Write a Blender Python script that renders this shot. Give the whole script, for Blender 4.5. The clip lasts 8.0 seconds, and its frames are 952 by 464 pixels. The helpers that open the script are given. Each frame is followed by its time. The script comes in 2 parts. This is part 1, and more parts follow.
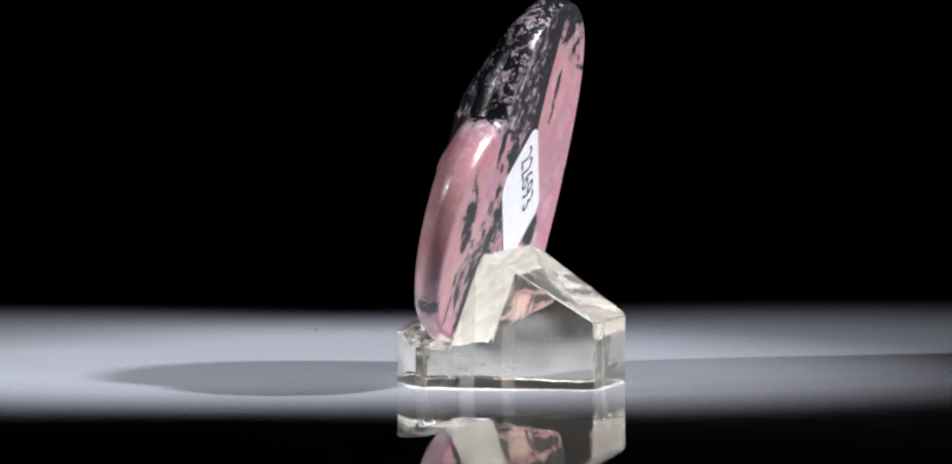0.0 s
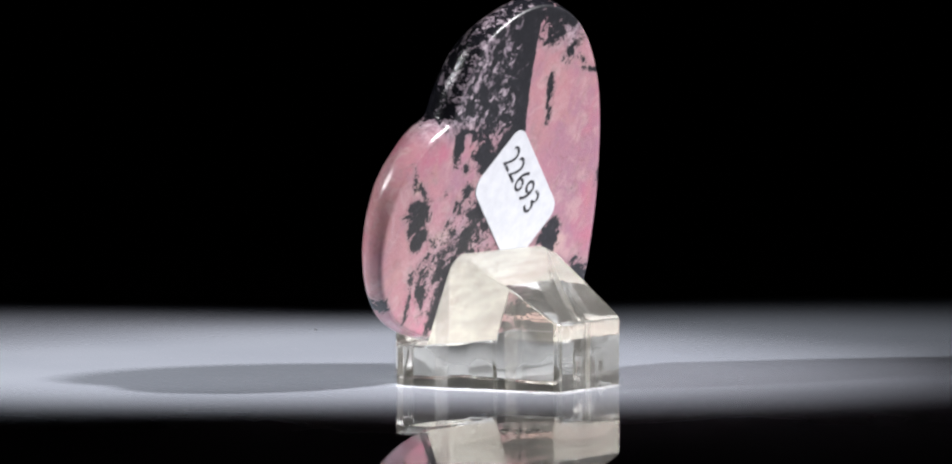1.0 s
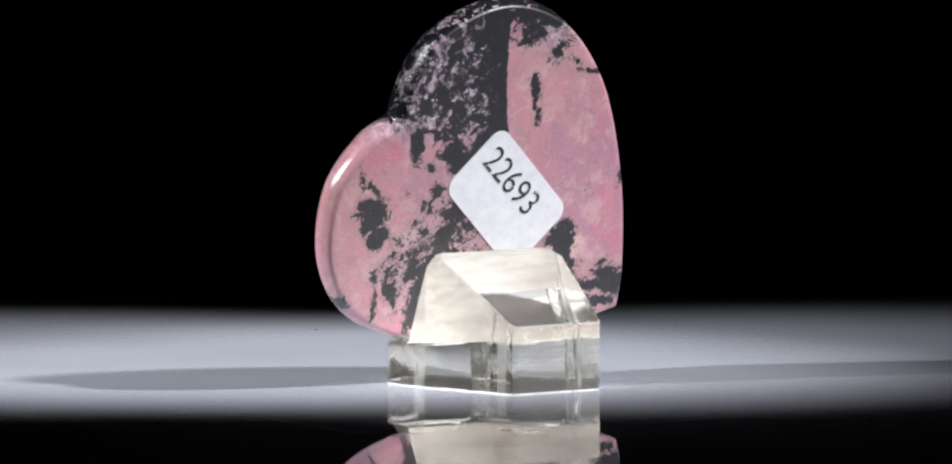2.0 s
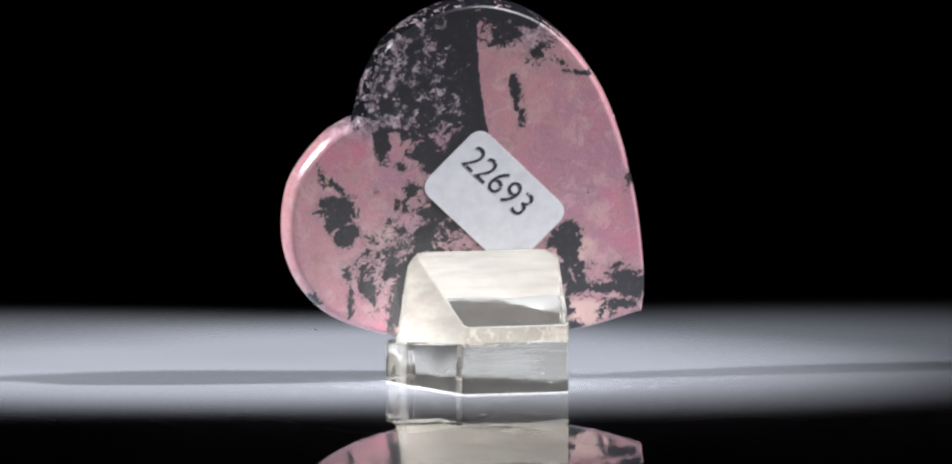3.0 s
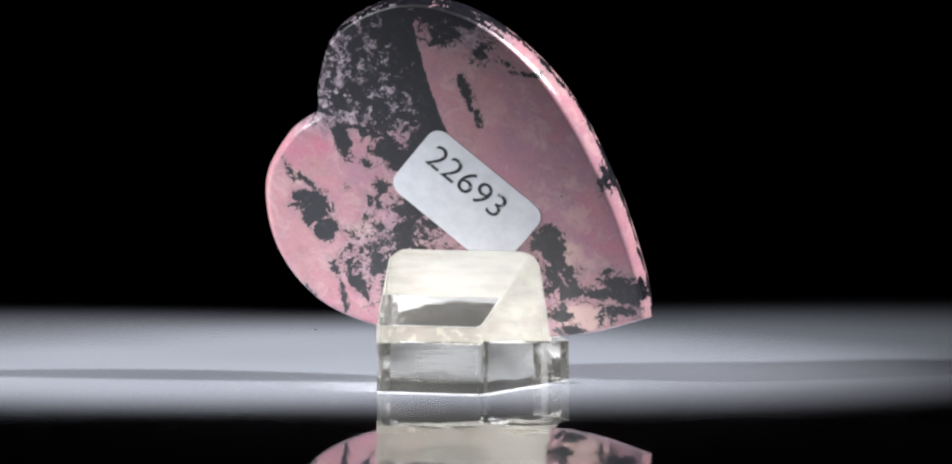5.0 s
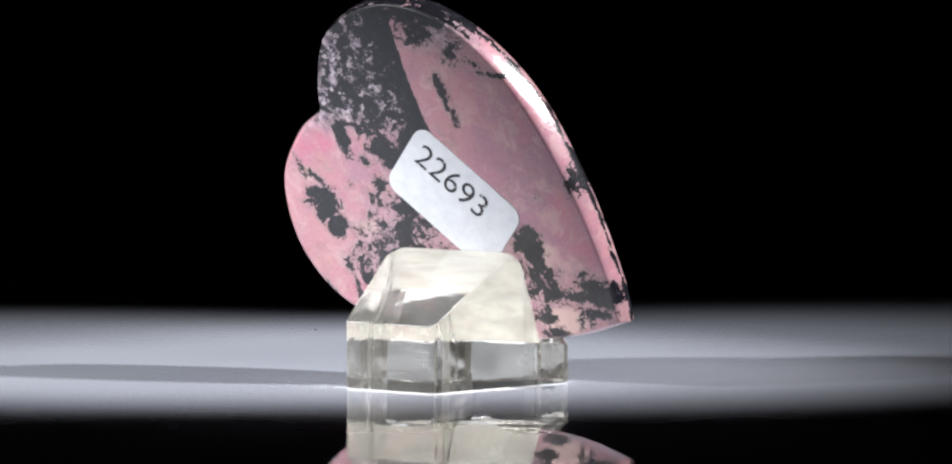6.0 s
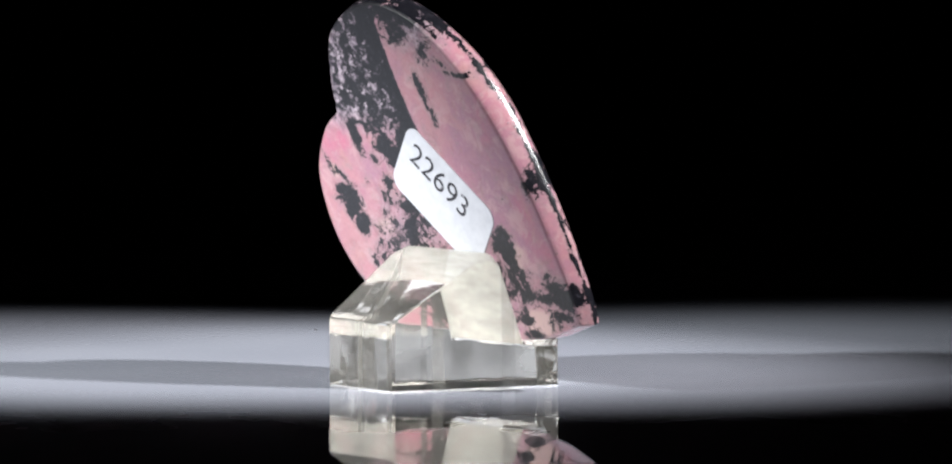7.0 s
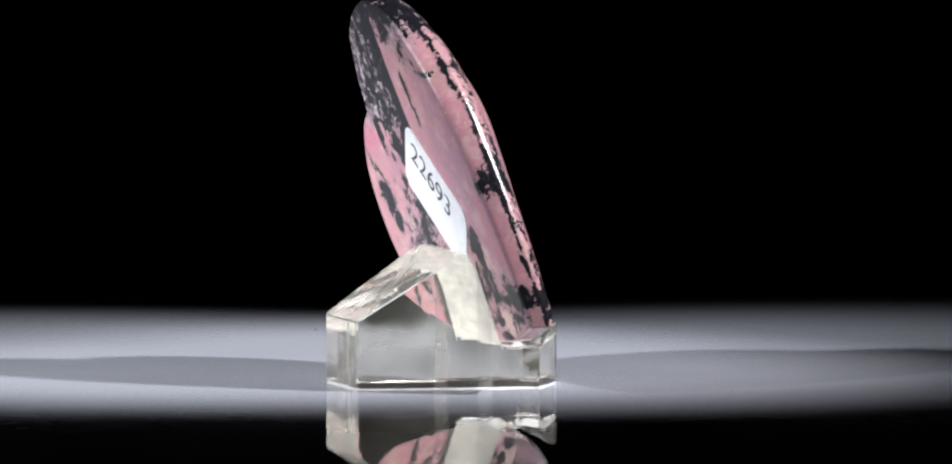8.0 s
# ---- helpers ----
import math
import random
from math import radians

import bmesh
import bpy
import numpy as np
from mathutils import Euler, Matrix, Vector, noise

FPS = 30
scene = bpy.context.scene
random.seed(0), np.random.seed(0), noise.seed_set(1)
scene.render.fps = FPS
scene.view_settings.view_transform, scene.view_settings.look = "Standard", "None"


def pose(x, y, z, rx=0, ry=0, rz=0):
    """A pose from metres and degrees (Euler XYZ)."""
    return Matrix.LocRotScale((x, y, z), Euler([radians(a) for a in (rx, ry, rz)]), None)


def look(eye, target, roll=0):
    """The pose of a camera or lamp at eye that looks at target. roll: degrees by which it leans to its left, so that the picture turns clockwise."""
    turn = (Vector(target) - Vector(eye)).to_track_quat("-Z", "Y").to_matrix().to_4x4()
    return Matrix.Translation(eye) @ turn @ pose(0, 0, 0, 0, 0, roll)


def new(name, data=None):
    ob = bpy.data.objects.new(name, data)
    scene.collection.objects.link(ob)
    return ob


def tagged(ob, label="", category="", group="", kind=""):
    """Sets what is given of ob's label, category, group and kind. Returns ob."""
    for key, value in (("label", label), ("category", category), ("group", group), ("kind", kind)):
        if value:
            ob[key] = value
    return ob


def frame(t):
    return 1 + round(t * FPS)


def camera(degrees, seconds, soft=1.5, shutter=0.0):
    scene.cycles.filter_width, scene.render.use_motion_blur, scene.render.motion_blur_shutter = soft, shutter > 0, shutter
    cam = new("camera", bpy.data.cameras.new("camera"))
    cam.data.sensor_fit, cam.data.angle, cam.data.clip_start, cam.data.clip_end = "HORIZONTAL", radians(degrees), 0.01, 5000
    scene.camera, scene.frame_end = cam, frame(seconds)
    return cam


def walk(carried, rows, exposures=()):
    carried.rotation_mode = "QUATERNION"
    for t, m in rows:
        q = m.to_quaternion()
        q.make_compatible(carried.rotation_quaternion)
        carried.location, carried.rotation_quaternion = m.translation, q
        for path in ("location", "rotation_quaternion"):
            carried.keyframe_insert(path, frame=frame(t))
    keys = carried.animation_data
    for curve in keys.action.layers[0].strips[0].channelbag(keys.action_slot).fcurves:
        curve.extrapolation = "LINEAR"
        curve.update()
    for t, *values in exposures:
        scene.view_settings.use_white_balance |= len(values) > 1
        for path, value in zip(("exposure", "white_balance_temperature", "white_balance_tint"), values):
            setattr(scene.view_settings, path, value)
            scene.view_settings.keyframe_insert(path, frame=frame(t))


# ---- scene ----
cam = camera(7.52, 8.0, soft=2.15)
EYE = (0.0, -1.190, 0.1108)
walk(cam, [(0.0, look(EYE, (0, 0, 0.0247))), (8.0, look(EYE, (0, 0, 0.0247)))])

# ---- light: two focused studio spots in a black room ----
world = bpy.data.worlds.new("dark_studio")
world.use_nodes = True
world.node_tree.nodes["Background"].inputs[0].default_value = (0.0, 0.0, 0.0, 1)
scene.world = world
scene.view_settings.exposure = 0.0


def spot(name, eye, target, watts, degrees, blend, radius, colour):
    data = bpy.data.lights.new(name, "SPOT")
    data.energy, data.spot_size, data.spot_blend = watts, radians(degrees), blend
    data.shadow_soft_size, data.color = radius, colour
    ob = new(name, data)
    ob.matrix_world = look(eye, target)
    return ob


spot("studio_spot", (0.60, -0.22, 0.58), (-0.034, 0.037, 0), 73, 10.8, 0.42, 0.024, (0.98, 0.97, 1.0))
spot("studio_spot", (-0.62, -0.28, 0.42), (-0.026, 0.036, 0), 64, 11.0, 0.58, 0.024, (0.95, 0.97, 1.0))

CM = 0.01
AXIS = (0.0002, 0.0)  # the turning axis on the floor
TURN = -18.05  # degrees a second


# ---- materials ----
def material(name):
    m = bpy.data.materials.new(name)
    m.use_nodes = True
    nt = m.node_tree
    return m, nt, nt.nodes["Principled BSDF"]


def node(nt, kind, links=None, **values):
    n = nt.nodes.new(kind)
    for k, v in values.items():
        if k == "operation":
            n.operation = v
        elif k == "attribute_name":
            n.attribute_name = v
        elif k == "data_type":
            n.data_type = v
        elif k == "feature":
            n.feature = v
    for k, v in (links or {}).items():
        if isinstance(v, bpy.types.NodeSocket):
            nt.links.new(v, n.inputs[k])
        else:
            n.inputs[k].default_value = v
    return n


def noise_tex(nt, co, scale, detail=6, rough=0.55, distort=0.0):
    return node(nt, "ShaderNodeTexNoise", {"Vector": co, "Scale": scale, "Detail": detail, "Roughness": rough, "Distortion": distort}).outputs[0]


def math_node(nt, op, a, b=0.0):
    return node(nt, "ShaderNodeMath", {0: a, 1: b}, operation=op).outputs[0]


def step(nt, value, lo, hi):
    n = node(nt, "ShaderNodeMapRange", {0: value, 1: lo, 2: hi, 3: 0.0, 4: 1.0})
    n.interpolation_type = "SMOOTHSTEP"
    return n.outputs[0]


def blend(nt, fac, a, b):
    n = nt.nodes.new("ShaderNodeMix")
    n.data_type = "RGBA"
    for i, v in ((0, fac), (6, a), (7, b)):
        if isinstance(v, bpy.types.NodeSocket):
            nt.links.new(v, n.inputs[i])
        else:
            n.inputs[i].default_value = v if i == 0 else (*v, 1)
    return n.outputs[2]


def relief(nt, shader, height, strength, distance):
    b = node(nt, "ShaderNodeBump", {"Height": height, "Strength": strength, "Distance": distance})
    nt.links.new(b.outputs[0], shader.inputs["Normal"])


def stone_material():
    m, nt, s = material("pink_stone")
    co = node(nt, "ShaderNodeTexCoord").outputs["Object"]
    vein = node(nt, "ShaderNodeAttribute", attribute_name="vein").outputs["Fac"]
    grey = node(nt, "ShaderNodeAttribute", attribute_name="grey").outputs["Fac"]
    warm = node(nt, "ShaderNodeAttribute", attribute_name="warm").outputs["Fac"]
    matt = node(nt, "ShaderNodeAttribute", attribute_name="matt").outputs["Fac"]
    def off_mean(value, gain):
        return math_node(nt, "MULTIPLY", math_node(nt, "SUBTRACT", value, 0.5), gain)

    fine = noise_tex(nt, co, 340, 10, 0.64, 0.7)
    # where the ore breaks through the pink
    f = math_node(nt, "ADD", vein, off_mean(fine, 2.9))
    f = math_node(nt, "ADD", f, off_mean(noise_tex(nt, co, 130, 4, 0.5), 0.7))
    f = math_node(nt, "ADD", f, off_mean(noise_tex(nt, co, 620, 8, 0.66, 1.1), 2.5))
    dark = step(nt, f, 0.44, 0.55)
    # hair-thin branches round the patches
    hair = math_node(nt, "ABSOLUTE", math_node(nt, "SUBTRACT", noise_tex(nt, co, 300, 5, 0.62, 0.9), 0.5))
    hair = math_node(nt, "MULTIPLY", step(nt, hair, 0.022, 0.006), step(nt, math_node(nt, "ADD", vein, off_mean(noise_tex(nt, co, 500, 3), 1.5)), 0.0, 0.35))
    dark = math_node(nt, "MAXIMUM", dark, hair)
    halo = step(nt, f, -0.35, 0.5)
    hue = math_node(nt, "ADD", warm, off_mean(noise_tex(nt, co, 190, 8, 0.68, 0.8), 1.7))
    pink = blend(nt, step(nt, hue, 0.1, 0.95), (0.335, 0.165, 0.230), (0.42, 0.20, 0.222))
    rose = step(nt, noise_tex(nt, co, 95, 5, 0.6, 0.4), 0.48, 0.66)
    pink = blend(nt, math_node(nt, "MULTIPLY", rose, 0.35), pink, (0.46, 0.175, 0.225))
    deep = node(nt, "ShaderNodeAttribute", attribute_name="rose").outputs["Fac"]
    deep = step(nt, math_node(nt, "ADD", deep, off_mean(noise_tex(nt, co, 230, 7, 0.66, 0.7), 1.6)), 0.15, 0.95)
    pink = blend(nt, math_node(nt, "MULTIPLY", deep, 0.85), pink, (0.46, 0.135, 0.205))
    peach = step(nt, noise_tex(nt, co, 120, 6, 0.62, 0.6), 0.52, 0.68)
    pink = blend(nt, math_node(nt, "MULTIPLY", peach, 0.55), pink, (0.44, 0.24, 0.22))
    pale = step(nt, noise_tex(nt, co, 260, 9, 0.72, 0.9), 0.49, 0.62)
    pink = blend(nt, math_node(nt, "MULTIPLY", pale, 0.75), pink, (0.47, 0.295, 0.305))
    tan = step(nt, noise_tex(nt, co, 330, 9, 0.72, 0.9), 0.53, 0.68)
    pink = blend(nt, math_node(nt, "MULTIPLY", tan, 0.6), pink, (0.28, 0.135, 0.135))
    pink = blend(nt, math_node(nt, "MULTIPLY", halo, 0.58), pink, (0.27, 0.195, 0.205))
    ash = blend(nt, step(nt, noise_tex(nt, co, 700, 8, 0.7), 0.35, 0.7), (0.08, 0.068, 0.095), (0.52, 0.45, 0.50))
    speck = step(nt, noise_tex(nt, co, 1400, 5, 0.7), 0.40, 0.66)
    pink = blend(nt, math_node(nt, "MULTIPLY", speck, 0.18), pink, (0.52, 0.31, 0.31))
    milk = node(nt, "ShaderNodeAttribute", attribute_name="milk").outputs["Fac"]
    pink = blend(nt, step(nt, math_node(nt, "ADD", milk, off_mean(fine, 1.2)), 0.3, 0.7), pink, (0.52, 0.35, 0.325))
    pink = blend(nt, grey, pink, ash)
    ore = blend(nt, step(nt, noise_tex(nt, co, 900, 8, 0.68), 0.50, 0.85), (0.009, 0.009, 0.012), (0.05, 0.046, 0.057))
    colour = blend(nt, dark, pink, ore)
    nt.links.new(colour, s.inputs["Base Color"])
    scratch = noise_tex(nt, co, 2600, 5, 0.6)
    r = math_node(nt, "ADD", math_node(nt, "MULTIPLY", matt, 0.30), math_node(nt, "MULTIPLY", scratch, 0.16))
    nt.links.new(math_node(nt, "ADD", r, 0.13), s.inputs["Roughness"])
    s.inputs["IOR"].default_value = 1.65
    relief(nt, s, math_node(nt, "ADD", scratch, math_node(nt, "MULTIPLY", fine, 0.8)), 0.17, 0.0004)
    return m


def acrylic_material(name, rough, tint, bump, grain=0.03):
    m, nt, s = material(name)
    co = node(nt, "ShaderNodeTexCoord").outputs["Object"]
    s.inputs["Transmission Weight"].default_value = 1.0
    s.inputs["IOR"].default_value = 1.49
    s.inputs["Base Color"].default_value = (*tint, 1)
    wear = noise_tex(nt, co, 420, 6, 0.6)
    nt.links.new(math_node(nt, "ADD", math_node(nt, "MULTIPLY", step(nt, wear, 0.45, 0.8), rough * 1.2), rough * 0.5), s.inputs["Roughness"])
    saw = nt.nodes.new("ShaderNodeMapping")
    saw.inputs["Scale"].default_value = (0.12, 1.0, 1.0)
    nt.links.new(co, saw.inputs["Vector"])
    uneven = math_node(nt, "MULTIPLY", noise_tex(nt, co, 75, 1, 0.4), 9.0)
    relief(nt, s, math_node(nt, "ADD", uneven, math_node(nt, "MULTIPLY", noise_tex(nt, saw.outputs[0], 1300, 3, 0.5), grain)), bump, 0.0003)
    # the yellowed plastic is slightly hazy
    haze = node(nt, "ShaderNodeBsdfTranslucent", {"Color": (0.92, 0.89, 0.78, 1)}).outputs[0]
    both = node(nt, "ShaderNodeMixShader", {0: math_node(nt, "MULTIPLY", wear, 0.045), 1: s.outputs[0], 2: haze}).outputs[0]
    nt.links.new(both, nt.nodes["Material Output"].inputs["Surface"])
    return m


def sawn_material(name, rough, milky, bump):
    """Sawn or sanded acrylic: part scatters, part lets light through."""
    m = acrylic_material(name, rough, (0.97, 0.94, 0.85), bump, 0.5)
    nt = m.node_tree
    co = node(nt, "ShaderNodeTexCoord").outputs["Object"]
    along = nt.nodes.new("ShaderNodeMapping")
    along.inputs["Scale"].default_value = (0.25, 1.0, 1.0)
    nt.links.new(co, along.inputs["Vector"])
    streak = noise_tex(nt, along.outputs[0], 420, 7, 0.65)
    cream = blend(nt, step(nt, streak, 0.32, 0.68), (0.40, 0.39, 0.352), (0.56, 0.55, 0.505))
    through_it = node(nt, "ShaderNodeBsdfTranslucent", {"Color": cream}).outputs[0]
    off_it = node(nt, "ShaderNodeBsdfDiffuse", {"Color": cream}).outputs[0]
    milk = node(nt, "ShaderNodeMixShader", {0: 0.68, 1: through_it, 2: off_it}).outputs[0]
    all_of_it = node(nt, "ShaderNodeMixShader", {0: milky, 1: nt.nodes["Principled BSDF"].outputs[0], 2: milk}).outputs[0]
    nt.links.new(all_of_it, nt.nodes["Material Output"].inputs["Surface"])
    return m


def paper_material():
    m, nt, s = material("white_paper")
    co = node(nt, "ShaderNodeTexCoord").outputs["Object"]
    n = noise_tex(nt, co, 500, 6, 0.6)
    nt.links.new(blend(nt, step(nt, n, 0.3, 0.7), (0.56, 0.57, 0.605), (0.64, 0.65, 0.685)), s.inputs["Base Color"])
    s.inputs["Roughness"].default_value = 0.6
    relief(nt, s, noise_tex(nt, co, 4000, 4), 0.1, 0.0001)
    return m


def plain_material(name, colour, rough, spread=0.15, scale=40):
    m, nt, s = material(name)
    co = node(nt, "ShaderNodeTexCoord").outputs["Object"]
    n = noise_tex(nt, co, scale, 6, 0.6)
    lo = tuple(c * (1 - spread) for c in colour)
    hi = tuple(c * (1 + spread) for c in colour)
    nt.links.new(blend(nt, step(nt, n, 0.3, 0.7), lo, hi), s.inputs["Base Color"])
    s.inputs["Roughness"].default_value = rough
    return m


def floor_material():
    m, nt, s = material("glossy_white_sheet")
    co = node(nt, "ShaderNodeTexCoord").outputs["Object"]
    n = noise_tex(nt, co, 30, 5, 0.5)
    nt.links.new(blend(nt, step(nt, n, 0.3, 0.7), (0.42, 0.445, 0.505), (0.45, 0.475, 0.535)), s.inputs["Base Color"])
    s.inputs["Roughness"].default_value = 0.015
    s.inputs["IOR"].default_value = 1.5
    return m


STONE = stone_material()
CLEAR = acrylic_material("clear_acrylic", 0.007, (0.972, 0.938, 0.835), 0.30)
FROSTED = sawn_material("sawn_acrylic", 0.35, 0.80, 0.12)
BAND = sawn_material("sanded_acrylic", 0.14, 0.26, 0.14)
BRUSHED = sawn_material("brushed_acrylic", 0.05, 0.15, 0.20)
WORN = acrylic_material("worn_acrylic", 0.02, (0.96, 0.93, 0.84), 0.10)
PAPER = paper_material()
GLUE = plain_material("dried_glue", (0.62, 0.60, 0.56), 0.35, 0.3, 700)
DUST = plain_material("dust", (0.03, 0.028, 0.028), 0.9, 0.4, 4000)
INK = plain_material("black_ink", (0.02, 0.02, 0.025), 0.6, 0.3, 3000)
ink_nodes = INK.node_tree
ink_at = node(ink_nodes, "ShaderNodeTexCoord").outputs["Object"]
worn = step(ink_nodes, noise_tex(ink_nodes, ink_at, 1500, 3, 0.6), 0.60, 0.66)  # gaps in the strokes
ink_nodes.links.new(blend(ink_nodes, worn, (0.02, 0.02, 0.025), (0.45, 0.46, 0.49)), ink_nodes.nodes["Principled BSDF"].inputs["Base Color"])
FELT = plain_material("black_felt", (0.028, 0.026, 0.030), 0.95, 0.2, 60)
FLOOR = floor_material()


# ---- the room ----
def finish(name, bm, mats, parent=None, smooth=False):
    me = bpy.data.meshes.new(name)
    bm.normal_update()
    bm.to_mesh(me)
    bm.free()
    for m in mats:
        me.materials.append(m)
    for p in me.polygons:
        p.use_smooth = smooth
    ob = new(name, me)
    ob.parent = parent
    return ob


def part(name, bm, mats, parent, label="", smooth=False):
    ob = finish(name, bm, mats, parent, smooth)
    return tagged(ob, label) if label else ob


def box(bm, lo, hi):
    m = Matrix.LocRotScale([(a + b) / 2 for a, b in zip(lo, hi)], None, [b - a for a, b in zip(lo, hi)])
    return bmesh.ops.create_cube(bm, size=1, matrix=m)


def slab(name, lo, hi, mat, label):
    bm = bmesh.new()
    box(bm, lo, hi)
    return tagged(finish(name, bm, [mat]), label, kind="structure")


slab("floor", (-1.6, -1.9, -0.02), (1.6, 1.6, 0), FLOOR, "glossy white tabletop sheet lit by two pools of light")
slab("backdrop", (-1.6, 1.6, -0.02), (1.6, 1.65, 2.0), FELT, "black cloth studio backdrop in darkness")
slab("wall_south", (-1.6, -1.95, -0.02), (1.6, -1.9, 2.0), FELT, "black studio wall")
slab("wall_east", (1.6, -1.95, -0.02), (1.65, 1.65, 2.0), FELT, "black studio wall")
slab("wall_west", (-1.65, -1.95, -0.02), (-1.6, 1.65, 2.0), FELT, "black studio wall")
slab("ceiling", (-1.65, -1.95, 2.0), (1.65, 1.65, 2.05), FELT, "black studio ceiling")


# ---- the display stand, in centimetres, its origin on the turning axis ----
def pedestal(name):
    ob = new(name)
    ob.matrix_world = pose(AXIS[0], AXIS[1], 0)
    return ob


# stations along the block: y, its two flanks, its top
BLOCK = [(-2.33, -0.97, 0.81, 1.10), (-0.62, -1.30, 1.18, 2.20), (-0.49, -1.33, 1.21, 2.20), (-0.38, -1.347, 1.227, 1.87), (-0.14, -1.385, 1.265, 1.15),
         (0.02, -1.40, 1.28, 0.69), (0.10, -1.41, 1.30, 0.66), (0.45, -1.44, 1.37, 0.66), (0.62, -1.37, 1.40, 0.66), (0.74, -1.25, 1.24, 0.673),
         (0.82, -1.15, 1.13, 0.712), (0.90, -1.04, 1.02, 0.778), (0.98, -0.92, 0.91, 0.87), (1.21, -0.54, 0.52, 0.87)]


def make_stand():
    root = pedestal("display_stand")
    tagged(root, "clear yellowish acrylic easel block with a sawn frosted rest", "display stand")
    # one solid block: low end, slope, ridge, leaning rest, groove, raised lip
    bm = bmesh.new()
    rows = [[bm.verts.new(p) for p in ((l, y, 0), (r, y, 0), (r, y, z + 0.34 * min(max(y - 0.62, 0), 0.36)), (l, y, z))] for y, l, r, z in BLOCK]  # the lip rises to one side
    bm.faces.new(rows[0])
    bm.faces.new(rows[-1][::-1])
    for a, b in zip(rows, rows[1:]):
        for i in range(4):
            k = (i + 1) % 4
            bm.faces.new((a[k], a[i], b[i], b[k]))
    bmesh.ops.recalc_face_normals(bm, faces=bm.faces)

    def edges(test):
        bm.normal_update()
        return [e for e in bm.edges if len(e.link_faces) == 2 and test(e, [f.normal for f in e.link_faces], sum((v.co for v in e.verts), Vector()) / 2)]

    def bevel(geom, offset, segments):
        bmesh.ops.bevel(bm, geom=geom, offset=offset, segments=segments, profile=0.5, affect="EDGES", clamp_overlap=True)

    # rounded shoulders, softened rest, slope and upright corners, then every other arris
    bevel(edges(lambda e, n, c: abs(c.z - 2.2) < 1e-3 and abs(c.x) > 1.1), 0.26, 6)
    bevel(edges(lambda e, n, c: c.y < -2.2 and abs(e.verts[0].co.z - e.verts[1].co.z) > 0.9), 0.09, 3)
    bevel(edges(lambda e, n, c: n[0].angle(n[1]) > 0.45 and not (abs(c.y - 0.02) < 0.1 and 0.6 < c.z < 0.75)), 0.035, 3)
    bmesh.ops.triangulate(bm, faces=[f for f in bm.faces if len(f.verts) > 4])
    bm.normal_update()
    for f in bm.faces:
        c = f.calc_center_median()
        rest = f.normal.y > 0.3 and c.z > 0.75 and c.y < 0.05
        groove = f.normal.z > 0.6 and 0.0 < c.y < 1.0
        band = abs(f.normal.x) > 0.6 and -0.38 < c.y < -0.14
        slope = f.normal.z > 0.4 and c.y < -0.4 or f.normal.y < -0.6
        f.material_index = 1 if rest else 2 if band else 3 if slope else 4 if f.normal.z < -0.9 or groove else 0
    bmesh.ops.translate(bm, vec=(0, 0, 0.006), verts=bm.verts)
    bmesh.ops.scale(bm, vec=(CM, CM, CM), verts=bm.verts)
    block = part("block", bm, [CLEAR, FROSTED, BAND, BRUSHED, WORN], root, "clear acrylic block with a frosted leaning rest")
    # dried glue squeezed out round the foot of the stone
    bm = bmesh.new()
    bmesh.ops.create_uvsphere(bm, u_segments=64, v_segments=14, radius=1)
    for v in bm.verts:
        a = math.atan2(v.co.y, v.co.x)
        k = 1 + 0.10 * noise.noise((2.5 * math.cos(a), 2.5 * math.sin(a), 0.3)) + 0.05 * noise.noise((9 * math.cos(a), 9 * math.sin(a), 1.7))
        rough = 0.02 * noise.noise(v.co * 7)
        v.co = Vector((-0.1 + v.co.x * 1.02 * k, 0.37 + v.co.y * 0.27 * k, 0.66 + max(v.co.z * 0.055 + rough * (v.co.z > 0), -0.004)))
    bmesh.ops.scale(bm, vec=(CM, CM, CM), verts=bm.verts)
    part("glue", bm, [GLUE], root, "dried whitish glue in the groove", True)
    block.visible_shadow = False  # shadow turned off, so lamp light passes straight through the clear plastic
    return root


# ---- the stone heart: u across, v up along its leaning back, w into the stone ----
BACK_O = Vector((0, -0.530, 2.47))
BACK_N = Vector((0.01771, -0.95047, -0.31030))
BACK_U = Vector((0.99984, 0.01684, 0.00550))
BACK_V = Vector((0, -0.31035, 0.95062))


def on_back(u, v, w=0.0):
    return (BACK_O + BACK_U * u + BACK_V * v - BACK_N * w) * CM


def spline(knots, count):
    """Points along a Catmull-Rom curve through the knots."""
    k = [Vector(p) for p in knots]
    k = [k[0] * 2 - k[1]] + k + [k[-1] * 2 - k[-2]]
    out = []
    for i in range(1, len(k) - 2):
        for j in range(count):
            t = j / count
            a, b, c, d = k[i - 1:i + 3]
            out.append(0.5 * (2 * b + (c - a) * t + (2 * a - 5 * b + 4 * c - d) * t * t + (3 * b - a - 3 * c + d) * t ** 3))
    return out + [k[-2]]


UPPER = [(-2.43, 2.02), (-2.31, 2.67), (-1.95, 3.44), (-1.10, 3.94), (-0.20, 3.99), (0.82, 3.53), (1.84, 2.40), (2.54, 0.78), (2.91, -0.80), (2.95, -1.55)]
LOWER = [(2.95, -1.55), (1.82, -1.86), (0.20, -2.00), (-1.25, -1.90), (-2.62, -1.40), (-3.36, -0.43), (-3.46, 0.77), (-2.98, 1.62), (-2.43, 2.02)]


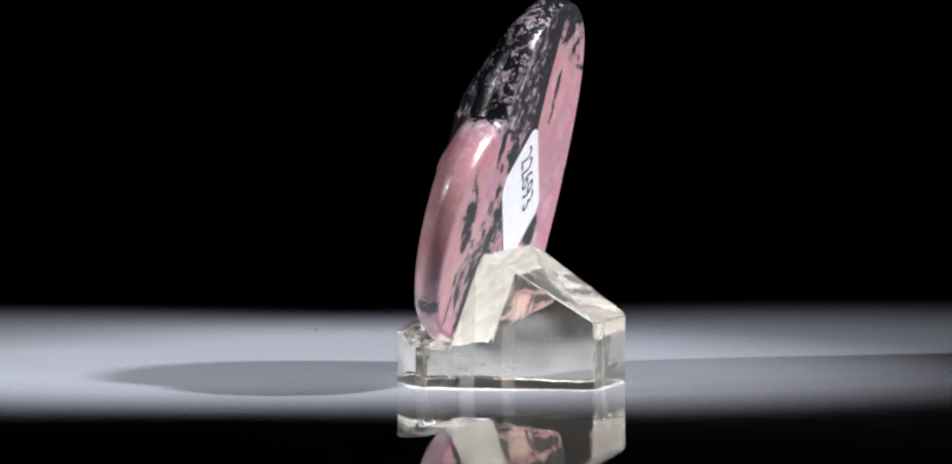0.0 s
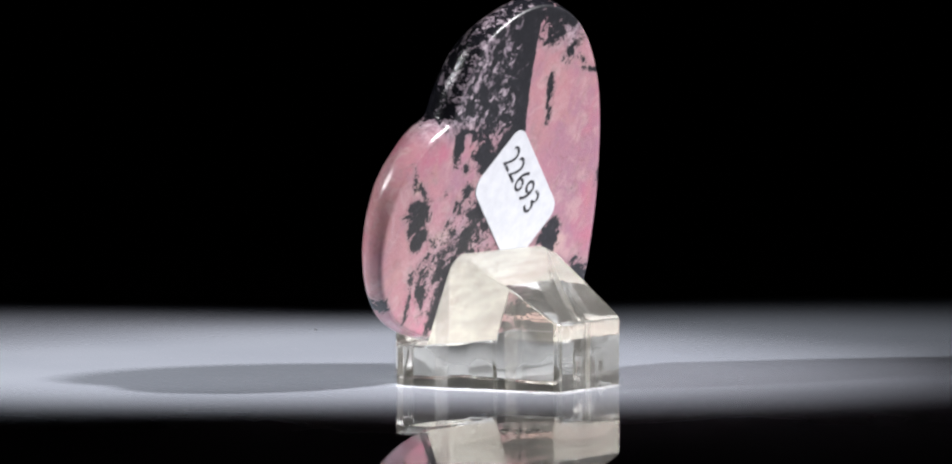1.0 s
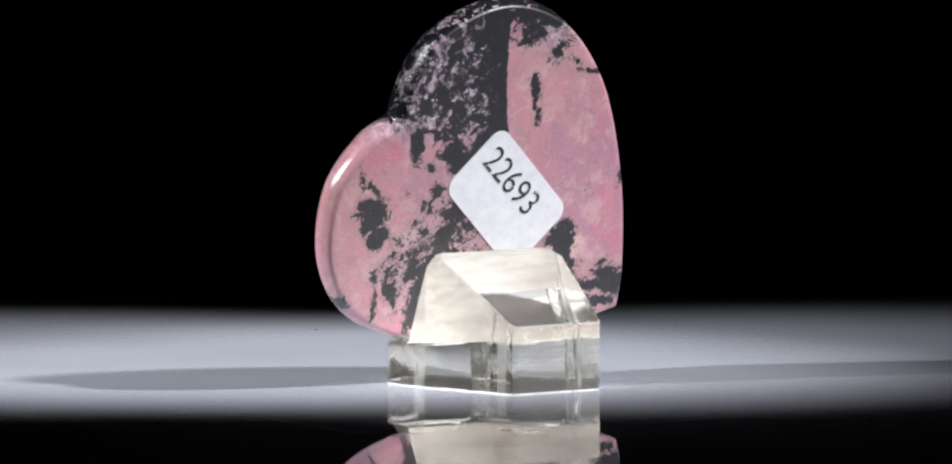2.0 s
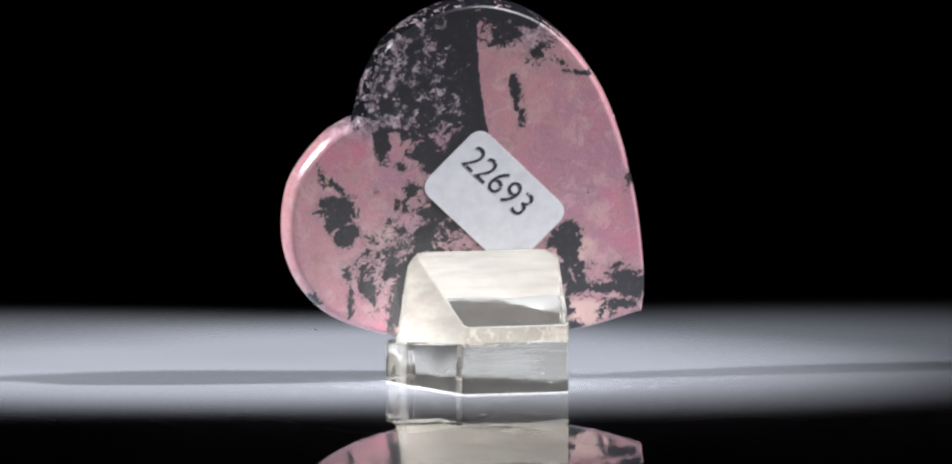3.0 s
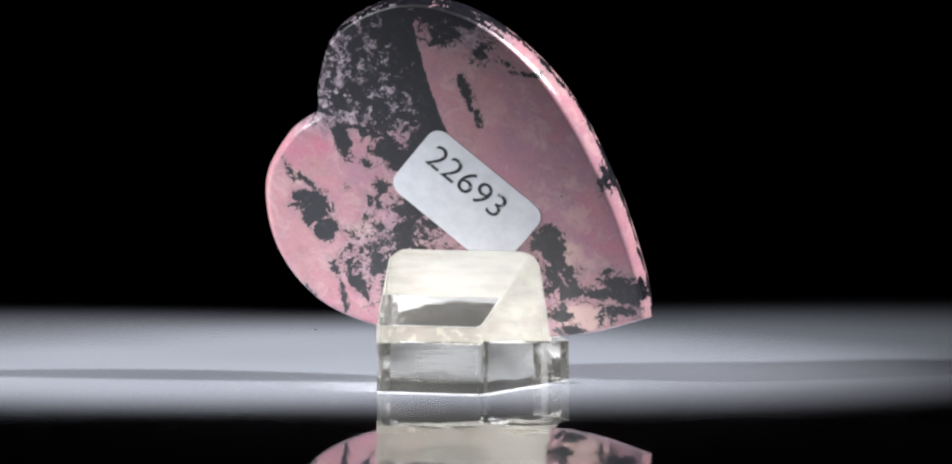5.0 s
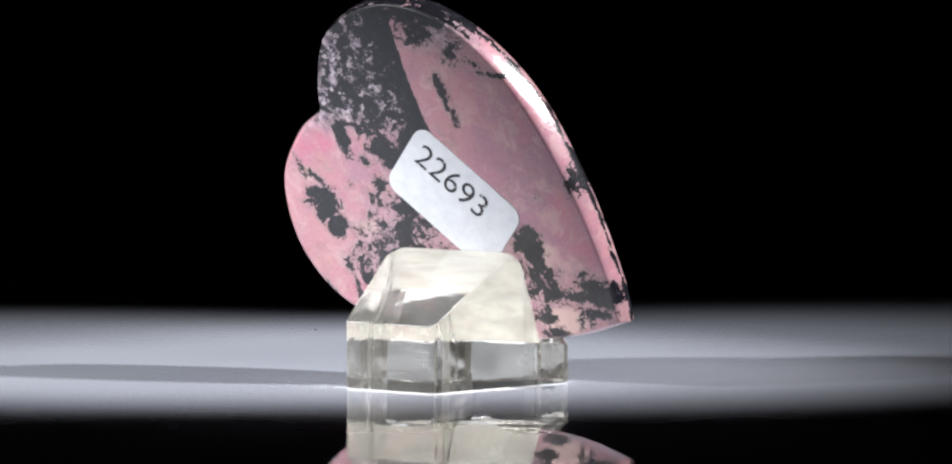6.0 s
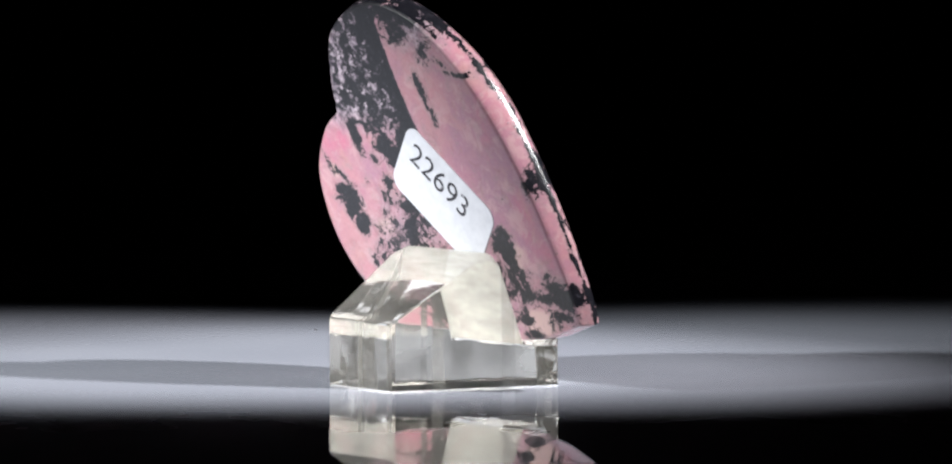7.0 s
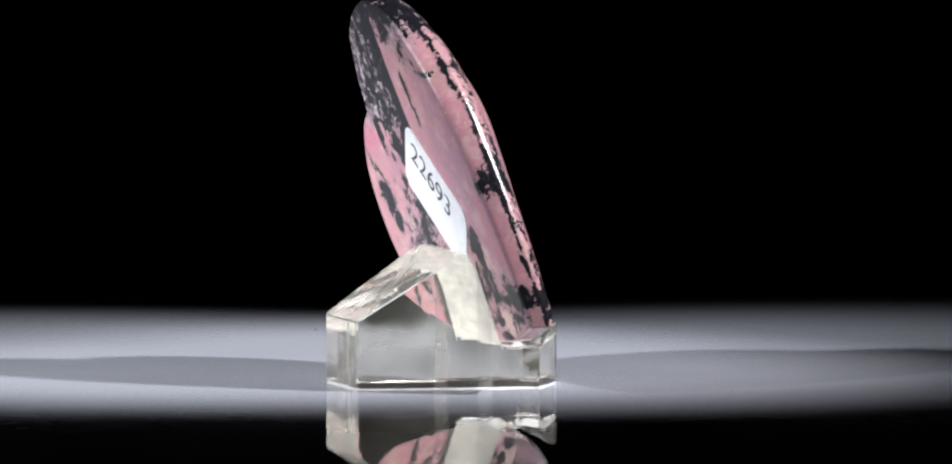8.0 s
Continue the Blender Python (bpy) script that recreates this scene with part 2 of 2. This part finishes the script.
def heart_outline(count):
    line = spline(UPPER, 40)[:-1] + spline(LOWER, 40)
    run = [0.0]
    for a, b in zip(line, line[1:]):
        run.append(run[-1] + (b - a).length)
    out = []
    for i in range(count):
        s = run[-1] * i / count
        k = max(j for j in range(len(run)) if run[j] <= s)
        k = min(k, len(line) - 2)
        f = (s - run[k]) / max(run[k + 1] - run[k], 1e-9)
        out.append(line[k].lerp(line[k + 1], f))
    return out


BLOTS = []


def blot(px, py, ru, rv, turn, strength, sharp=2.0):
    """A dark patch, mostly ore, on the back of the stone: its centre, radii, lean in degrees, and weight."""
    BLOTS.append((px, py, ru, rv, math.cos(radians(turn)), math.sin(radians(turn)), strength, sharp))


blot(-2.57, 0.44, 0.3, 0.3, 30, 1.55, 3)
blot(-2.43, 0.09, 0.2, 0.22, 20, 1.5, 3)
blot(-2.83, 0.62, 0.16, 0.1, 20, 1.3, 2)
blot(-2.71, 0.65, 0.14, 0.12, 0, 1.4, 2)
blot(-2.93, 0.49, 0.12, 0.06, 0, 1.2, 2)
blot(-2.94, 1.08, 0.08, 0.22, 20, 1.25, 2)
blot(-2.70, 0.92, 0.07, 0.25, 45, 1.25, 2)
blot(-1.97, 1.62, 0.13, 0.33, 10, 1.6, 4)
blot(-2.25, -1.01, 0.07, 0.4, 5, 1.2, 2)
blot(-2.12, -0.58, 0.22, 0.28, 0, 1.15, 2)
blot(-1.61, -0.58, 0.25, 0.35, 20, 1.1, 2)
blot(-1.38, -1.22, 0.2, 0.65, 5, 1.25, 3)
blot(-1.46, -1.54, 0.15, 0.25, 0, 1.2, 2)
blot(-1.04, 0.06, 0.45, 0.35, -30, 1.2, 2)
blot(-1.46, 0.49, 0.25, 0.25, 0, 0.95, 2)
blot(-1.75, 0.28, 0.12, 0.15, 0, 1, 2)
blot(-0.71, -0.47, 0.4, 0.4, 0, 1.15, 2)
blot(-1.00, 1.35, 0.5, 0.28, -35, 1.5, 3)
blot(-0.55, 1.51, 0.4, 0.4, 0, 1.6, 3)
blot(-1.42, 1.72, 0.35, 0.22, -20, 1.2, 2)
blot(-2.46, 2.26, 0.18, 0.35, 10, 1.4, 3)
blot(0.26, 2.42, 0.1, 0.36, 14, 1.4, 2)
blot(0.38, 2.08, 0.08, 0.2, 5, 1.35, 2)
blot(0.17, 2.69, 0.1, 0.12, 0, 1.3, 2)
blot(-0.09, 3.54, 0.4, 0.25, 0, 1.35, 2)
blot(-0.21, 3.86, 0.6, 0.2, 0, 1.5, 2)
blot(0.19, 3.86, 0.4, 0.16, -15, 1.4, 2)
blot(0.63, 3.27, 0.3, 0.12, 40, 1.3, 2)
blot(0.58, 3.22, 0.12, 0.25, 0, 1.3, 2)
blot(0.40, 3.70, 0.4, 0.15, -30, 1.1, 2)
blot(1.26, 2.82, 0.3, 0.05, -8, 1.3, 2)
blot(0.94, 3.01, 0.2, 0.06, -30, 1.1, 2)
blot(2.41, 0.92, 0.12, 0.25, -10, 1.35, 2)
blot(2.45, 1.19, 0.1, 0.12, 0, 1.3, 2)
blot(1.41, -0.20, 0.3, 0.36, 0, 1.5, 3)
blot(1.58, -0.68, 0.4, 0.28, -10, 1.25, 2)
blot(2.61, -0.95, 0.45, 0.22, -8, 1.5, 3)
blot(2.16, -1.01, 0.45, 0.18, -5, 1.35, 2)
blot(2.34, -0.63, 0.22, 0.07, 40, 1.2, 2)
blot(1.47, -1.38, 0.22, 0.2, 0, 1.3, 2)
blot(1.63, -1.70, 0.25, 0.14, 0, 1.3, 2)
blot(2.27, -1.38, 0.2, 0.22, 0, 1.15, 2)
blot(2.68, -1.33, 0.25, 0.12, 0, 1.15, 2)
blot(2.18, -1.49, 0.06, 0.25, -30, 1.1, 2)
blot(-1.98, 0.81, 0.25, 0.12, 30, 0.75, 2)
blot(-1.84, 0.01, 0.3, 0.18, 0, 0.85, 2)
blot(-1.32, -0.26, 0.4, 0.3, 0, 1, 2)
blot(-1.90, -0.90, 0.3, 0.25, 0, 0.9, 2)
blot(-1.68, -1.33, 0.25, 0.2, 0, 0.85, 2)
blot(-0.55, 0.49, 0.4, 0.6, 0, 1.1, 2)
blot(-0.90, 0.39, 0.35, 0.3, 0, 1.15, 2)
blot(-1.60, 1.24, 0.2, 0.12, -40, 1, 2)
blot(-2.03, -0.26, 0.18, 0.12, 30, 1, 2)
blot(-1.08, -1.01, 0.35, 0.45, 0, 1.1, 2)
blot(-2.31, -0.68, 0.12, 0.2, 0, 1.1, 2)
blot(-2.90, -1.13, 0.14, 0.16, 40, 1.35, 2)
blot(-1.38, 0.81, 0.2, 0.2, 0, 1, 2)
blot(-1.54, 0.06, 0.25, 0.2, 0, 1.05, 2)
blot(-1.82, -0.42, 0.2, 0.25, 0, 1.15, 2)
blot(-2.06, -0.79, 0.16, 0.2, 0, 1.15, 2)
blot(-1.31, -0.58, 0.22, 0.35, 0, 1.25, 2)
blot(-1.21, -1.54, 0.2, 0.25, 0, 1.2, 2)
blot(-0.77, 0.81, 0.1, 0.2, 0, 1, 2)
blot(1.75, -1.01, 0.35, 0.2, 0, 1.2, 2)
blot(1.37, -0.58, 0.25, 0.25, 0, 1.3, 2)
# invented patches on the hidden stone: paint the darkness seen through the block
blot(0.84, -1.01, 0.6, 0.6, 0, 1.3, 2)
blot(0.00, -1.05, 0.9, 0.7, 0, 1.5, 3)
blot(-0.45, 4.00, 0.25, 0.2, 0, 1.5, 2)


# deeper rose zones: centre, radii, weight
ROSE = [(-2.35, 1.55, 0.45, 0.35, 0.8), (-2.0, -1.15, 0.55, 0.40, 0.8), (2.15, 0.30, 0.35, 0.55, 0.7), (1.15, 1.75, 0.7, 0.6, 0.3), (-1.6, -1.7, 0.5, 0.25, 0.7),
        (1.75, 2.0, 0.25, 0.7, 0.4), (-2.9, 1.4, 0.3, 0.3, 0.6), (2.55, -0.3, 0.2, 0.4, 0.6)]


def seam_u(v):
    """The joint between the black lobe and the pink side."""
    return -0.55 + 0.41 * (max(0.0, 4.0 - v) / 2.28) ** 1.8


def ore_weight(u, v, w):
    total = -0.40
    best = 0.0
    for px, py, ru, rv, c, s, k, sharp in BLOTS:
        if v > 1.5 and (px < seam_u(py)) != (u < seam_u(v)):
            continue
        a, b = u - px, v - py
        x, y = (a * c + b * s) / (ru * 1.25), (-a * s + b * c) / (rv * 1.25)
        r = x * x + y * y
        if r < 9:
            best = max(best, k * math.exp(-r ** (sharp / 2)))
    if v > 1.55 and u < seam_u(v):
        best = max(best, min(1.02 + 0.6 * math.exp(-((u - seam_u(v)) / 0.35) ** 2), 1.6) * min(1, max(0, (v - 1.2 - 0.25 * abs(u + 0.6)) / 0.5)))
    return total + best


def make_heart():
    root = pedestal("stone_heart")
    tagged(root, "polished pink stone heart with black dendritic veins, leaning on the stand", "gemstone")
    count = 560
    line = [p + Vector((0, 0.03)) for p in heart_outline(count)]
    mid = Vector((-0.25, 0.9))
    # inset from the outline and depth behind the flat back
    section = [(0.15, 0.0), (0.141, 0.001), (0.129, 0.005), (0.116, 0.012), (0.103, 0.024), (0.090, 0.042), (0.077, 0.068), (0.064, 0.102), (0.050, 0.145),
               (0.036, 0.192), (0.018, 0.24), (0.005, 0.29), (0.0, 0.325), (0.004, 0.345), (0.020, 0.368), (0.05, 0.395), (0.11, 0.428),
               (0.20, 0.465), (0.42, 0.525), (0.65, 0.57), (0.95, 0.61)]
    rings = []
    steps = 62
    for i in range(1, steps):
        rings.append(("in", i / steps, 0.0))
    rings += [("edge", d, w) for d, w in section]
    for i in range(1, 14):
        rings.append(("out", 1 - i / 14, 0.61 + 0.37 * math.sin(i / 14 * math.pi / 2)))
    verts, faces, veins, greys, warms, matts, milks, roses = [], [], [], [], [], [], [], []

    def add(u, v, w, matt):
        thick = (0.92 + 0.17 * min(max(v + 1.0, 0.0), 3.9)) * (1.07 - 0.01 * min(max(u, 0), 1))  # the stone is thicker towards its lobes
        thick *= 1 - 0.32 * min(max((v - 1.6) / 2.4, 0), 1) ** 2
        deep = w * (1 - (0.14 + 0.42 * min(max(-u / 2, 0), 1)) * (1 - min(w / 0.46, 1) ** 2))  # a tighter rim round the lobes
        verts.append(on_back(u, v, deep if deep < 0.16 else 0.16 + (deep - 0.16) * thick))
        o = ore_weight(u, v, w)
        if w > 0.05:
            if u > 0.2:  # a dark crack with branches runs along the rim
                wave = 0.30 + 0.05 * noise.noise((u * 1.3, v * 1.3, 4.0)) + 0.03 * noise.noise((u * 5, v * 5, 1.0))
                o = -0.4 + (o + 0.4) * math.exp(-max(w - 0.1, 0) / 0.3) + 1.30 * math.exp(-((w - wave) / 0.035) ** 2)
                o += 0.80 * math.exp(-((w - 0.44) / 0.10) ** 2) + 0.5 * math.exp(-((w - 0.15) / 0.2) ** 2 - ((v - 3.5) / 0.3) ** 2) + 0.6 * math.exp(-((w - 0.28) / 0.14) ** 2 - ((v - 0.95) / 0.35) ** 2)
            elif v > 1.7:
                o -= 0.05
            else:
                o += 0.5 * min(max((w - 0.50) / 0.08, 0), 1)
        veins.append(o)
        lobe = max(0, min(1, (v - 1.6) / 0.5)) if u < seam_u(v) else 0
        greys.append(max(lobe * 0.85, 0.75 * math.exp(-((u - 0.4) ** 2 + (v - 3.7) ** 2) / 0.25), 0.3 * math.exp(-((u + 1.4) ** 2 + (v + 0.3) ** 2))))
        warms.append(0.45 + 0.35 * math.exp(-((u - 0.3) ** 2 / 0.5 + (v - 2.6) ** 2)) + 0.3 * math.exp(-((u + 2.3) ** 2 + (v + 0.6) ** 2)) + 0.22 * max(0, min(1, w / 0.3)) + 0.25 * math.exp(-((u + 2.9) ** 2 + (v - 0.2) ** 2)) + 0.5 * math.exp(-((u - 2.1) ** 2 + (v + 1.4) ** 2) / 0.3) - 0.28 * math.exp(-((u - 1.6) ** 2 + (v - 0.9) ** 2) / 1.2))
        matts.append(matt)
        roses.append(sum(k * math.exp(-((u - a) / ra) ** 2 - ((v - b) / rb) ** 2) for a, b, ra, rb, k in ROSE))
        milks.append(0.95 * math.exp(-((u - 1.85) / 0.55) ** 2 - ((v + 1.45) / 0.30) ** 2) + 0.8 * math.exp(-((u + 2.82) / 0.13) ** 2 - ((v - 0.98) / 0.16) ** 2)
                     + 0.7 * math.exp(-((u - 1.75) / 0.4) ** 2 - ((v + 0.3) / 0.35) ** 2) + 0.6 * math.exp(-((u + 1.75) / 0.5) ** 2 - ((v - 0.05) / 0.25) ** 2))

    add(mid.x, mid.y, 0, 1)
    for kind, d, w in rings:
        for p in line:
            r = (p - mid).length
            slim = 1.1 - 0.45 * min(max((p.y - 2.2) / 1.2, 0), 1)  # narrower round the upper lobe
            if kind == "in":
                q = mid + (p - mid) * d * (1 - 0.15 * slim / r)
            elif kind == "edge":
                q = mid + (p - mid) * (1 - d * (slim if w < 0.325 else 1.0) / r)
            else:
                q = mid + (p - mid) * d * (1 - 0.95 / r)
            add(q.x, q.y, w, 1.0 if kind == "in" else max(0.0, 1 - w / 0.06))
    add(mid.x, mid.y, 0.98, 0)
    last = len(verts) - 1
    for j in range(count):
        k = (j + 1) % count
        faces.append((0, 1 + j, 1 + k))
        for i in range(len(rings) - 1):
            a, b = 1 + i * count, 1 + (i + 1) * count
            faces.append((a + j, b + j, b + k, a + k))
        a = 1 + (len(rings) - 1) * count
        faces.append((a + j, last, a + k))
    me = bpy.data.meshes.new("stone")
    me.from_pydata(verts, [], faces)
    for name, values in (("vein", veins), ("grey", greys), ("warm", warms), ("matt", matts), ("milk", milks), ("rose", roses)):
        me.attributes.new(name, "FLOAT", "POINT").data.foreach_set("value", values)
    me.materials.append(STONE)
    bm = bmesh.new()
    bm.from_mesh(me)
    bmesh.ops.recalc_face_normals(bm, faces=bm.faces)
    bm.to_mesh(me)
    bm.free()
    for p in me.polygons:
        p.use_smooth = True
    stone = new("stone", me)
    stone.parent = root
    # a loose fibre caught on the polished rim
    bm = bmesh.new()
    path = [on_back(2.03 + 0.07 * k, 1.93 + 0.02 * math.sin(3 * k), 0.24 - 0.02 * k) for k in (0, 0.25, 0.5, 0.75, 1)]
    loops = [[bm.verts.new(q + Vector((0, math.cos(a), math.sin(a))) * 0.00006) for a in (0, 2.1, 4.2)] for q in path]
    for a, b in zip(loops, loops[1:]):
        for i in range(3):
            bm.faces.new((a[i], a[(i + 1) % 3], b[(i + 1) % 3], b[i]))
    part("fibre", bm, [PAPER], root, "pale loose fibre on the rim", True)
    # paper sticker with its inventory number
    bm = bmesh.new()
    half, tall, r = 1.16, 0.71, 0.25
    lean = radians(-42)
    rim = []
    for cx, cy, a0 in ((half - r, tall - r, 0), (r - half, tall - r, 90), (r - half, r - tall, 180), (half - r, r - tall, 270)):
        for i in range(9):
            a = radians(a0 + i * 11.25)
            x, y = cx + r * math.cos(a), cy + r * math.sin(a)
            rim.append((0.06 + x * math.cos(lean) - y * math.sin(lean), 0.62 + x * math.sin(lean) + y * math.cos(lean)))
    low = [bm.verts.new(on_back(u, v, -0.001)) for u, v in rim]
    high = [bm.verts.new(on_back(u, v, -0.014)) for u, v in rim]
    bm.faces.new(high)
    bm.faces.new(low[::-1])
    for i in range(len(rim)):
        k = (i + 1) % len(rim)
        bm.faces.new((low[i], low[k], high[k], high[i]))
    bmesh.ops.recalc_face_normals(bm, faces=bm.faces)
    sticker = part("sticker", bm, [PAPER], root, "white rounded paper sticker with a black number")
    words = bpy.data.curves.new("number", "FONT")
    words.body = "22693"
    words.size, words.extrude, words.offset = 0.62 * CM, 0.002 * CM, -0.003 * CM
    words.align_x, words.align_y = "CENTER", "CENTER"
    words.space_character = 1.0
    words.materials.append(INK)
    number = new("number", words)
    along = BACK_U * math.cos(lean) + BACK_V * math.sin(lean)
    up = BACK_V * math.cos(lean) - BACK_U * math.sin(lean)
    spot_at = on_back(-0.01 - math.cos(lean) * 0.13 - math.sin(lean) * 0.29, 0.61 - math.sin(lean) * 0.13 + math.cos(lean) * 0.29, -0.018)
    m = Matrix((along, up, along.cross(up))).transposed().to_4x4()
    m.translation = spot_at
    number.parent = sticker
    number.matrix_basis = m
    return root


def make_dust():
    """A crumb on the sheet behind the stand."""
    bm = bmesh.new()
    bmesh.ops.create_icosphere(bm, subdivisions=2, radius=0.00024)
    for v in bm.verts:
        v.co *= 1 + 0.5 * noise.noise(v.co * 4000)
        v.co.z = max(v.co.z * 0.6, -0.00012)
    ob = finish("dust_crumb", bm, [DUST], smooth=True)
    ob.location = (-0.0287, 0.099, 0.00012)
    return tagged(ob, "tiny dark dust crumb lying on the glossy sheet", "dust")


make_dust()
stand = make_stand()
heart = make_heart()


def motions():
    for thing in (stand, heart):
        walk(thing, [(i * 0.25, pose(AXIS[0], AXIS[1], 0, 0, 0, TURN * (i * 0.25 - 4))) for i in range(33)])


motions()
